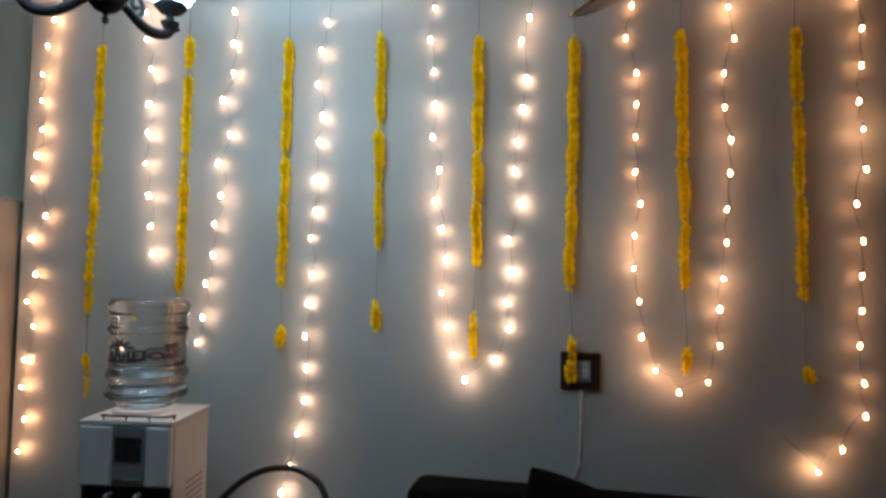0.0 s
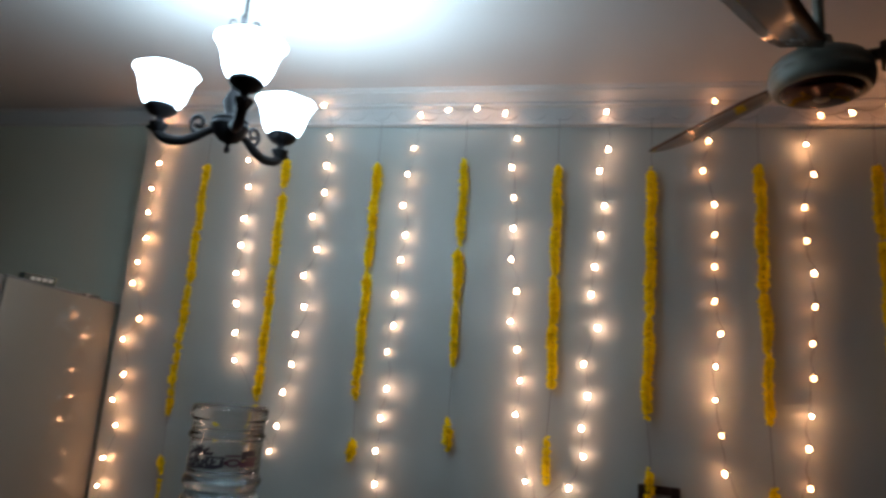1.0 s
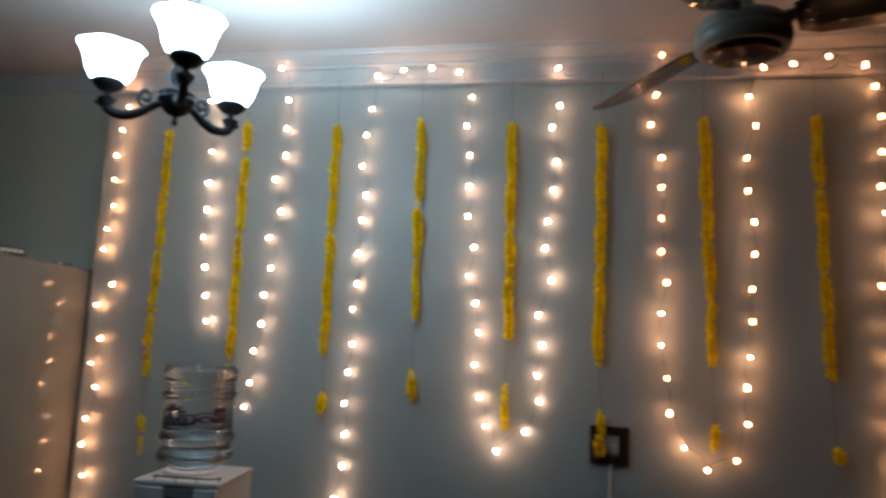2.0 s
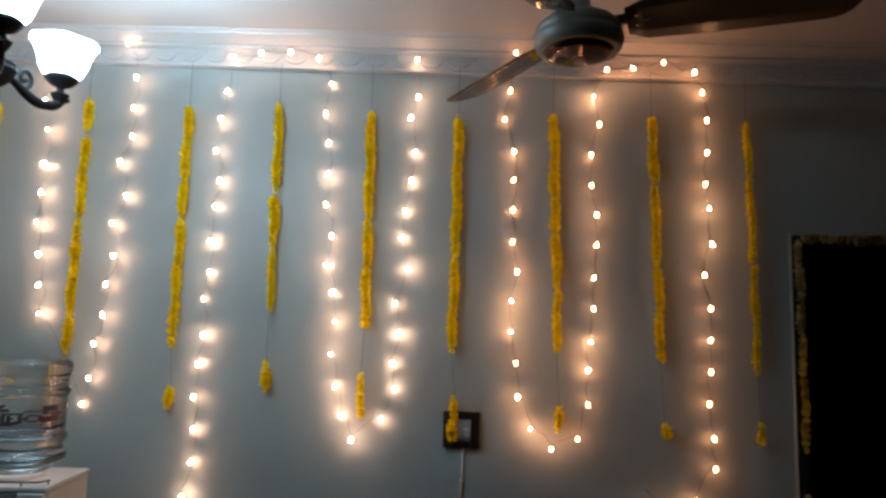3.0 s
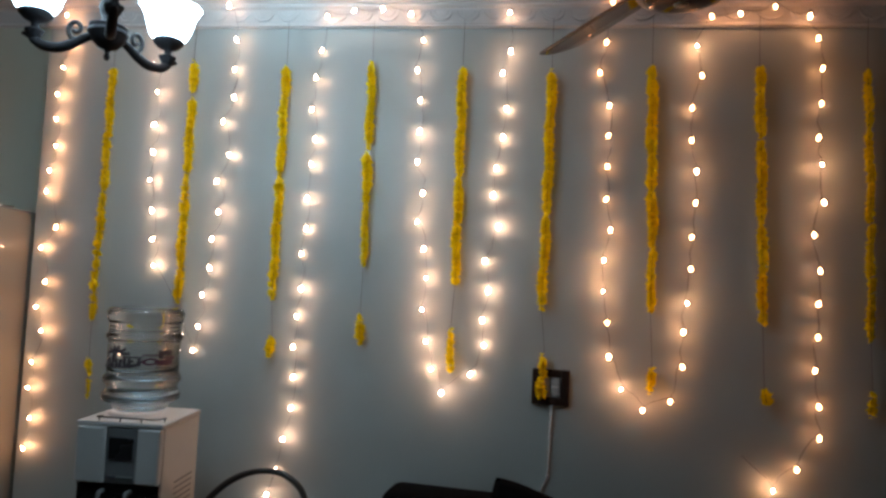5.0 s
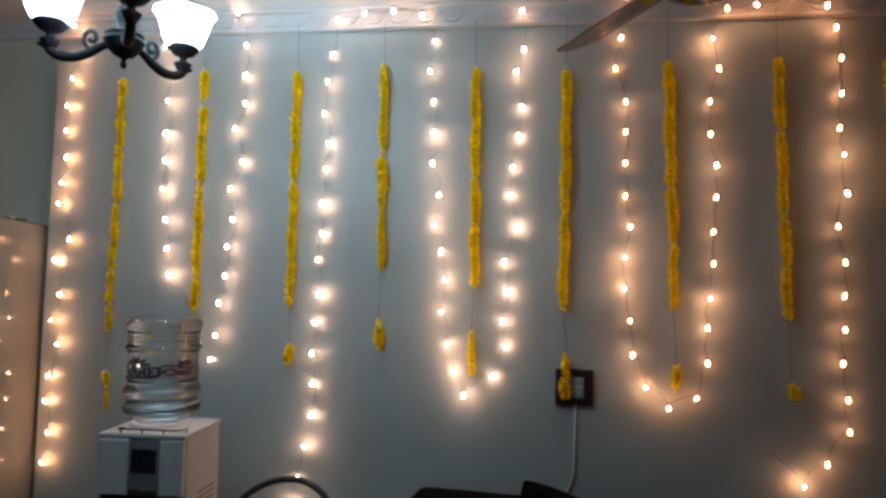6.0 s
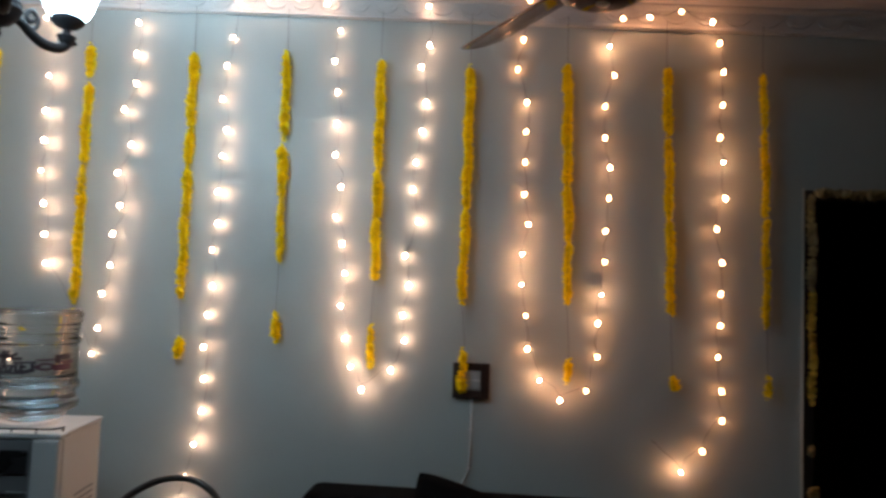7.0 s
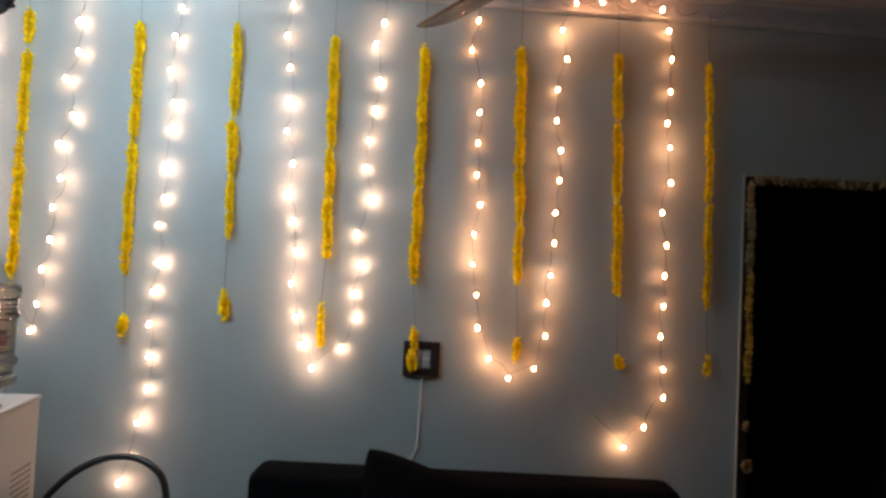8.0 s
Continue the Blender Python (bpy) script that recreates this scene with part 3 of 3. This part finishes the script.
# ---- ceiling fan ----
def ceiling_fan():
    fx, fy = 0.425, -0.95
    top = CORNICE_Z + 0.138 - fx * math.tan(radians(SLOPE))
    th = thing("ceiling_fan", (fx, fy, top), "grey ceiling fan with three brown blades, at rest", "ceiling fan")
    z = lambda h: h - 0.022 - top
    part("motor_housing", lathe([(0, z(2.385)), (0.098, z(2.385)), (0.109, z(2.387)), (0.117, z(2.396)), (0.121, z(2.412)), (0.121, z(2.426)), (0.117, z(2.428)), (0.119, z(2.432)), (0.117, z(2.450)),
                                (0.104, z(2.466)), (0.070, z(2.474)), (0.034, z(2.480)), (0.030, z(2.53)), (0, z(2.53))], 40), M_FANBODY, th, smooth=True)
    part("bottom_cap", lathe([(0, z(2.366)), (0.020, z(2.366)), (0.030, z(2.369)), (0.064, z(2.3715)), (0.087, z(2.377)), (0.098, z(2.386)), (0, z(2.386))], 36), M_FANCAP, th, "dark glossy round cap", smooth=True)
    part("cap_button", lathe([(0, z(2.3625)), (0.016, z(2.363)), (0.019, z(2.367)), (0, z(2.367))], 20), M_FANBODY, th, smooth=True)
    part("down_rod", tube([(0, 0, z(2.52)), (0, 0, -0.05)], 0.014, 12), M_FANBODY, th, smooth=True)
    part("canopy", lathe([(0.065, 0), (0.065, -0.03), (0.05, -0.06), (0.02, -0.075), (0, -0.075)], 28), M_FANBODY, th, smooth=True)
    for deg in (122, -18, 240):
        turn = Matrix.Translation((0, 0, z(2.462))) @ Matrix.Rotation(radians(deg), 4, "Z")
        iron = box(0.095, 0.19, -0.020, 0.020, -0.003, 0.003, 0.0015)
        bmesh.ops.transform(iron, matrix=turn @ Matrix.Rotation(radians(-18), 4, "X"), verts=iron.verts)
        arm = part("blade_iron", iron, M_FANBODY, th)
        bm = bmesh.new()
        rows = []
        for t in [i * 0.086 for i in range(11)] + [0.86 + 0.14 * math.sin(radians(a)) for a in (15, 30, 45, 60, 72, 82, 88)]:
            x = 0.128 + 0.558 * t
            half = 0.070 + 0.014 * math.sin(min(1, t * 1.5) * math.pi / 2)
            if t < 0.06:
                half *= 0.72 + 0.28 * t / 0.06
            if t > 0.86:
                half *= math.sqrt(max(0.001, 1 - ((t - 0.86) / 0.14) ** 2))
            rows.append([bm.verts.new((x, s * half + (0.012 * t), h - 0.010 * (s * s) * 0.4)) for s, h in ((-1, 0), (-0.5, 0.002), (0, 0.003), (0.5, 0.002), (1, 0), (0.5, -0.002), (0, -0.001), (-0.5, -0.002))])
        for a, b in zip(rows, rows[1:]):
            for k in range(8):
                bm.faces.new((a[k], a[(k + 1) % 8], b[(k + 1) % 8], b[k]))
        bm.faces.new(rows[0])
        bm.faces.new(rows[-1][::-1])
        bmesh.ops.transform(bm, matrix=turn @ Matrix.Translation((0, 0, -0.006)) @ Matrix.Rotation(radians(-18), 4, "X"), verts=bm.verts)
        blade = part("blade", bm, M_FANBLADE, arm, "glossy brown blade", smooth=True)
        for sx, sy in ((0.155, -0.018), (0.155, 0.018), (0.18, 0)):
            scr = lathe([(0, -0.0035), (0.005, -0.003), (0.005, 0.001), (0, 0.001)], 8, (sx, sy, -0.009))
            bmesh.ops.transform(scr, matrix=turn @ Matrix.Rotation(radians(-18), 4, "X"), verts=scr.verts)
            part("screw", scr, M_CHROME, blade)


ceiling_fan()


# ---- water dispenser and its bottle ----
def dispenser():
    th = thing("water_dispenser", (-1.455, -0.415, 0), "white plastic floor-standing water dispenser with grey front panel", "water dispenser", turn=9)
    w, d, h = 0.158, 0.165, 1.04
    body = box(-w, w, -d + 0.03, d, 0.02, h - 0.018, 0.006)
    part("body", body, M_WHITEPLASTIC, th)
    part("top_plate", box(-w - 0.004, w + 0.004, -d, d + 0.003, h - 0.018, h, 0.005), M_WHITEPLASTIC, th)
    part("side_cheek", box(-w, -0.046, -d - 0.004, -d + 0.029, 0.82, h - 0.019, 0.008), M_WHITEPLASTIC, th)
    part("side_cheek", box(0.070, w, -d - 0.004, -d + 0.029, 0.82, h - 0.019, 0.008), M_WHITEPLASTIC, th)
    part("lower_panel", box(-w, w, -d, -d + 0.029, 0.03, 0.60, 0.008), M_WHITEPLASTIC, th)
    front = part("front_panel", box(-0.045, 0.069, -d + 0.002, -d + 0.028, 0.82, h - 0.022, 0.004), M_GREYPLASTIC, th, "grey control panel")
    part("display", box(-0.034, 0.058, -d - 0.002, -d + 0.003, 0.905, 0.985, 0.002), M_BLACKPLASTIC, front, "black display window")
    part("lip", box(-0.038, 0.062, -d - 0.004, -d + 0.003, 0.840, 0.848, 0.002), M_SILVER, front)
    part("tap_recess", box(-w + 0.004, w - 0.004, -d + 0.018, -d + 0.028, 0.605, 0.815, 0.003), M_BLACKPLASTIC, th, "dark tap recess")
    for x in (-0.05, 0.05):
        part("tap", tube(curve([(x, -d + 0.02, 0.79), (x, -d - 0.015, 0.79), (x, -d - 0.02, 0.765)], 4), 0.009, 8), M_GREYPLASTIC, th, smooth=True)
    part("drip_tray", box(-0.12, 0.12, -d - 0.03, -d + 0.02, 0.605, 0.63, 0.004), M_GREYPLASTIC, th)
    rail = curve([(-0.082, -d + 0.03, h + 0.012), (-0.082, -d + 0.008, h + 0.014), (0.078, -d + 0.008, h + 0.014), (0.128, -d + 0.012, h + 0.014), (0.15, -d + 0.05, h + 0.014)], 5)
    r = part("gallery_rail", tube(rail, 0.0032, 7), M_BLACKPLASTIC, th, "thin dark guard rail", smooth=True)
    for x, y in ((-0.082, -d + 0.010), (-0.002, -d + 0.008), (0.078, -d + 0.008), (0.147, -d + 0.045)):
        part("rail_post", tube([(x, y, h - 0.002), (x, y, h + 0.014)], 0.003, 6), M_BLACKPLASTIC, r)
    for k in range(9):
        part("vent_slot", box(w - 0.001, w + 0.001, -0.03, 0.12, 0.62 + k * 0.022, 0.628 + k * 0.022), M_GREYPLASTIC, th)
    part("collar", lathe([(0.10, h), (0.098, h + 0.010), (0.088, h + 0.014), (0.074, h + 0.008), (0.06, h + 0.004), (0, h + 0.004)], 32, (-0.03, 0.01, 0)), M_WHITEPLASTIC, th, smooth=True)


dispenser()


def bottle():
    th = thing("water_bottle", (-1.485, -0.39, 1.043), "clear upturned water bottle with dark print, half full", "water bottle", turn=20)
    prof = [(0.030, 0.004), (0.060, 0.006), (0.090, 0.012), (0.100, 0.020), (0.105, 0.032), (0.120, 0.042), (0.135, 0.048), (0.142, 0.056), (0.143, 0.066), (0.142, 0.076), (0.136, 0.083), (0.131, 0.090), (0.130, 0.100),
            (0.131, 0.110), (0.137, 0.117), (0.142, 0.124), (0.143, 0.132), (0.142, 0.140), (0.136, 0.147), (0.133, 0.153), (0.132, 0.160), (0.132, 0.252), (0.133, 0.258), (0.138, 0.263), (0.141, 0.269), (0.140, 0.276), (0.134, 0.281),
            (0.132, 0.286), (0.132, 0.300), (0.133, 0.312), (0.138, 0.320), (0.141, 0.328), (0.142, 0.340), (0.141, 0.350), (0.136, 0.359), (0.126, 0.364), (0.090, 0.363), (0.06, 0.361), (0, 0.358)]
    prof = [(r, z if z < 0.156 else 0.156 + (z - 0.156) * 1.2) for r, z in prof]
    inner = [(max(0, r - 0.002), z - (0.002 if z > 0.3 else -0.001)) for r, z in prof[::-1]]
    shell = part("shell", lathe(prof + inner[1:], 64), M_BOTTLE, th, "clear ribbed plastic shell", smooth=True)
    shell.visible_shadow = False
    level = 0.106
    wat = [(r - 0.0045, z + 0.002) for r, z in prof if z < level - 0.004]
    water = part("water", lathe([(0, 0.007)] + wat + [(0.1275, level), (0, level)], 48), M_WATER, th, "clear water in the lower part", smooth=True)
    water.visible_shadow = False
    # printed brand marks as plain shapes wrapped on the shell
    def mark(name, deg, z0, wide, high, m, lean=0.0):
        bm = bmesh.new()
        cols = []
        for k in range(5):
            t = k / 4 - 0.5
            a = radians(deg) + t * wide * 1.45 / 0.136
            cols.append([bm.verts.new((0.136 * math.cos(a), 0.136 * math.sin(a), z0 + s * high * 0.72 + t * lean)) for s in (-1, 1)])
        for a, b in zip(cols, cols[1:]):
            bm.faces.new((a[0], b[0], b[1], a[1]))
        part(name, bm, m, th)
    for k, hgt in enumerate((0.042, 0.024, 0.036, 0.022, 0.022, 0.028, 0.024)):
        mark("print_mark", -140 + k * 7.4, 0.190 + hgt * 0.5, 0.0085, hgt, M_PRINT, 0.003)
        mark("print_mark", -137 + k * 7.4, 0.194 if k % 2 else 0.208, 0.012, 0.006, M_PRINT, 0.005)
    mark("print_mark", -120, 0.186, 0.100, 0.0045, M_PRINT, 0.003)
    mark("print_mark", -87, 0.194, 0.030, 0.009, M_PRINT, 0.010)
    mark("print_mark", -81, 0.206, 0.009, 0.020, M_PRINT, 0.004)
    mark("print_mark", -92, 0.224, 0.052, 0.0045, M_PRINT)
    mark("palm_trunk", -120, 0.232, 0.006, 0.026, M_PRINT, 0.0)
    for deg, dz, wide, high, lean in ((-134, 0.236, 0.022, 0.007, 0.012), (-129, 0.245, 0.020, 0.008, -0.016), (-123, 0.252, 0.010, 0.016, -0.012),
                                      (-116, 0.252, 0.010, 0.016, 0.012), (-109, 0.246, 0.024, 0.008, 0.016), (-103, 0.236, 0.026, 0.007, 0.002)):
        mark("palm_leaf", deg, dz, wide, high, M_PRINT, lean)
    # looped emblem and small blocks beside it
    for k in range(10):
        a = k * math.pi / 5
        mark("print_mark", -64 + 10.5 * math.cos(a), 0.208 + 0.010 * math.sin(a), 0.013, 0.005, M_PRINTRED, -0.006 * math.sin(2 * a))
    mark("print_mark", -64, 0.232, 0.042, 0.004, M_PRINTRED)
    for dz in (0.227, 0.241):
        mark("print_mark", -48, dz, 0.014, 0.011, M_PRINT)
    mark("print_mark", -36, 0.240, 0.026, 0.014, M_PRINT)
    mark("print_mark", -36, 0.222, 0.050, 0.006, M_PRINTRED)
    mark("print_mark", -40, 0.204, 0.046, 0.016, M_PRINTRED, 0.003)
    mark("print_mark", -42, 0.184, 0.044, 0.004, M_PRINT)


bottle()


# ---- fridge ----
def fridge():
    th = thing("fridge", (0, 0, 0), "dark grey two-door fridge with pale sides", "fridge")
    th.matrix_basis = pose(-2.46, 0.02, 0, -3, 0, 0)
    w, d, h = 0.94, 0.715, 1.845
    part("cabinet", box(-w, 0, -d, 0, 0.03, h, 0.006), M_FRIDGESIDE, th, "pale enamel cabinet sides")
    part("top_cover", box(-w + 0.004, -0.004, -d + 0.002, -0.004, h, h + 0.008, 0.003), M_GREYPLASTIC, th)
    for z0, z1, nm in ((0.06, 1.222, "fridge_door"), (1.240, h + 0.004, "freezer_door")):
        dr = part(nm, box(-w, -0.012, -d - 0.078, -d - 0.010, z0, z1, 0.014, seg=3), M_FRIDGE, th, "dark grey glossy door")
        part("edge_strip", box(-0.0115, 0.0005, -d - 0.066, -d - 0.012, z0 + 0.004, z1 - 0.004, 0.004), M_SILVER, dr, "silver edge strip")
        part("gasket", box(-w + 0.012, -0.012, -d - 0.0095, -d + 0.0015, z0 + 0.01, z1 - 0.01, 0.002), M_BLACKPLASTIC, dr)
        if nm == "freezer_door":
            badge = lathe([(0, 0), (0.038, 0), (0.041, 0.003), (0.038, 0.006), (0, 0.007)], 32)
            bmesh.ops.transform(badge, matrix=Matrix.Translation((-0.150, -d - 0.0785, 1.738)) @ Matrix.Rotation(radians(90), 4, "X") @ Matrix.Diagonal((2.3, 0.60, 1, 1)), verts=badge.verts)
            part("badge", badge, M_BLACKPLASTIC, dr, "dark oval badge", smooth=True)
            part("sticker", box(-0.200, -0.105, -d - 0.0795, -d - 0.078, 1.615, 1.702), mat("grey_paper", (0.25, 0.25, 0.235), rough=0.6), dr, "pale paper sticker")
    for x in (-w + 0.06, -0.06):
        for y in (-d + 0.06, -0.06):
            part("foot", lathe([(0, 0), (0.02, 0), (0.022, 0.006), (0.014, 0.012), (0.014, 0.032), (0, 0.032)], 12, (x, y, 0)), M_BLACKPLASTIC, th)


fridge()


def fridge_top_things():
    z = 1.872
    b = thing("red_packet", (-3.24, -0.50, z + 0.012), "red card packet with a white label on the fridge", "packet", turn=4)
    part("carton", box(-0.11, 0.11, -0.06, 0.06, 0, 0.032, 0.004), M_RED, b)
    part("paper_label", box(-0.02, 0.03, -0.0615, -0.0595, 0.006, 0.028), M_WHITECARD, b, "white label")
    c = thing("dark_carton", (-2.485, -0.43, z + 0.003), "dark green carton with pale marks on the fridge", "carton", turn=82)
    part("carton", box(-0.075, 0.075, -0.02, 0.02, 0, 0.038, 0.003), M_GREENCARD, c)
    for k in range(4):
        part("print_bar", box(-0.045 + k * 0.027, -0.026 + k * 0.027, -0.0212, -0.0198, 0.011, 0.025), M_WHITECARD, c)
    s = thing("paper_strip", (-2.478, -0.21, z - 0.010), "thin dark strip with pale marks lying on the fridge", "paper", turn=85)
    part("strip", box(-0.10, 0.12, -0.012, 0.012, 0, 0.008, 0.001), M_BLACKPLASTIC, s)
    for x in (-0.09, 0.035):
        part("pale_mark", box(x, x + 0.022, -0.013, 0.013, 0.0005, 0.0088, 0.001), M_WHITECARD, s)


fridge_top_things()


# ---- curtain on the side wall ----
def curtain():
    th = thing("curtain", (LEFT_WALL + 0.05, -0.94, 2.80), "brown and gold curtain hanging on the side wall", "curtain")
    bm = bmesh.new()
    cols = []
    for i in range(61):
        y = -0.45 + 0.9 * i / 60
        x = 0.03 * math.sin(i * 0.75) + 0.01 * math.sin(i * 1.9)
        cols.append([[bm.verts.new((x * s + o, y, zz)) for zz, s in ((0.02, 0.6), (-0.3, 0.9), (-1.3, 1.0), (-2.7, 1.2))] for o in (0.0, 0.004)])
    for a, b in zip(cols, cols[1:]):
        for s in (0, 1):
            for k in range(3):
                bm.faces.new((a[s][k], b[s][k], b[s][k + 1], a[s][k + 1]))
    part("cloth", bm, M_CURTAIN, th, smooth=True)
    part("rod", tube([(0, -0.46, 0.0), (0, 0.44, 0.0)], 0.010, 10), M_IRON, th, smooth=True)
    for y in (-0.4, 0.4):
        part("bracket", box(-0.05, 0.005, y - 0.008, y + 0.008, 0.0, 0.02, 0.002), M_IRON, th)


curtain()


# ---- switch, cable ----
def switch():
    th = thing("wall_switch", (0.072, 0, 1.212), "pale switch plate in a square dark brown frame", "light switch")
    bm = bmesh.new()
    for x0, x1, z0, z1 in ((-0.073, -0.040, -0.070, 0.070), (0.040, 0.073, -0.070, 0.070), (-0.040, 0.040, 0.040, 0.070), (-0.040, 0.040, -0.070, -0.040)):
        box(x0, x1, -0.016, 0.0, z0, z1, 0.003, bm)
    part("frame", bm, M_SWITCHFRAME, th, "dark brown frame")
    part("plate", box(-0.0395, 0.0395, -0.010, 0.0, -0.0395, 0.0395, 0.002), M_SWITCH, th)
    for x in (-0.019, 0.019):
        part("rocker", box(x - 0.017, x + 0.017, -0.0145, -0.0095, -0.032, 0.032, 0.003), M_SWITCH, th)
    part("indicator", box(0.004, 0.034, -0.016, -0.0143, 0.000, 0.005, 0.001), M_WHITECARD, th)


switch()


def trunking():
    th = thing("cable_conduit", (0.078, 0, 1.142), "thin white cable conduit running down from the switch", "cable")
    pts = [(0, -0.006, 0), (-0.001, -0.006, -0.12), (-0.004, -0.006, -0.24), (-0.006, -0.006, -0.285), (-0.030, -0.006, -0.335), (-0.034, -0.006, -0.60)]
    part("conduit", tube(pts, 0.0038, 8), M_CABLE, th, smooth=True)
    for z, x in ((-0.004, 0), (-0.125, -0.001), (-0.275, -0.005)):
        part("clip", box(x - 0.008, x + 0.008, -0.0135, 0, z - 0.005, z + 0.003, 0.001), M_CABLE, th)


trunking()


# ---- sofa with cushion ----
def sofa():
    th = thing("sofa", (0.26, -0.50, 0), "black fabric two-seat sofa against the wall", "sofa")
    W = 0.79
    part("back", box(-W, W, 0.22, 0.42, 0.10, 0.812, 0.045, seg=4), M_SOFA, th, smooth=True)
    part("base", box(-W, W, -0.38, 0.215, 0.09, 0.30, 0.02), M_SOFA, th)
    for s in (-1, 1):
        part("arm", box(s * W - 0.16 if s > 0 else -W, W if s > 0 else -W + 0.16, -0.38, 0.215, 0.302, 0.60, 0.05, seg=4), M_SOFA, th, smooth=True)
        part("seat_cushion", box(-0.62 if s < 0 else 0.004, -0.004 if s < 0 else 0.62, -0.39, 0.21, 0.302, 0.45, 0.04, seg=3), M_SOFA, th, smooth=True)
        for y in (-0.33, 0.36):
            part("leg", lathe([(0, 0), (0.02, 0), (0.028, 0.1), (0, 0.1)], 12, (s * (W - 0.08), y, 0)), M_BLACKPLASTIC, th)
    cu = thing("cushion", (0.078, -0.405, 0.452), "black square cushion leaning on the sofa back", "cushion")
    bm = bmesh.new()
    bmesh.ops.create_grid(bm, x_segments=14, y_segments=14, size=0.195)
    top = [v for v in bm.verts]
    ret = bmesh.ops.duplicate(bm, geom=bm.faces[:])
    low = [v for v in ret["geom"] if isinstance(v, bmesh.types.BMVert)]
    for vs, sgn in ((top, 1), (low, -1)):
        for v in vs:
            u, w2 = v.co.x / 0.195, v.co.y / 0.195
            k = max(0, (1 - abs(u) ** 2.6)) ** 0.6 * max(0, (1 - abs(w2) ** 2.6)) ** 0.6
            v.co.z = sgn * 0.065 * k
            v.co.x *= 1 - 0.07 * (1 - abs(w2)) ** 1.0
            v.co.y *= 1 - 0.07 * (1 - abs(u)) ** 1.0
            pull = 1 - 0.09 * (abs(u) * abs(w2)) ** 3
            v.co.x *= pull
            v.co.y *= pull
    bmesh.ops.remove_doubles(bm, verts=bm.verts, dist=0.0004)
    slump = Matrix(((1, 0, -0.24, 0.10), (0, 1, 0, 0), (0, 0, 1, 0), (0, 0, 0, 1)))
    bmesh.ops.transform(bm, matrix=slump @ Matrix.Scale(1.16, 4) @ Matrix.Translation((0, 0, 0.20)) @ Matrix.Rotation(radians(16), 4, "Y") @ Matrix.Rotation(radians(78), 4, "X"), verts=bm.verts)
    part("cover", bm, M_CUSHION, cu, smooth=True)


sofa()


# ---- chair with a bent tube back ----
def tube_chair():
    th = thing("tube_chair", (-1.02, -0.42, 0), "black chair with a bent tube back against the wall", "chair")
    back = curve([(-0.27, 0.10, 0.45), (-0.245, 0.13, 0.64), (-0.16, 0.14, 0.755), (-0.05, 0.145, 0.822), (0.06, 0.145, 0.840), (0.14, 0.14, 0.818), (0.195, 0.135, 0.765), (0.215, 0.12, 0.66), (0.20, 0.10, 0.45)], 7)
    part("back_tube", tube(back, 0.0125, 10), M_RUBBER, th, smooth=True)
    part("seat", box(-0.27, 0.21, -0.26, 0.12, 0.425, 0.465, 0.018, seg=3), M_SOFA, th)
    for x in (-0.24, 0.18):
        for y in (-0.22, 0.09):
            part("leg", tube([(x, y, 0.43), (x * 1.05, y * 1.05, 0)], 0.0115, 8), M_RUBBER, th, smooth=True)


tube_chair()
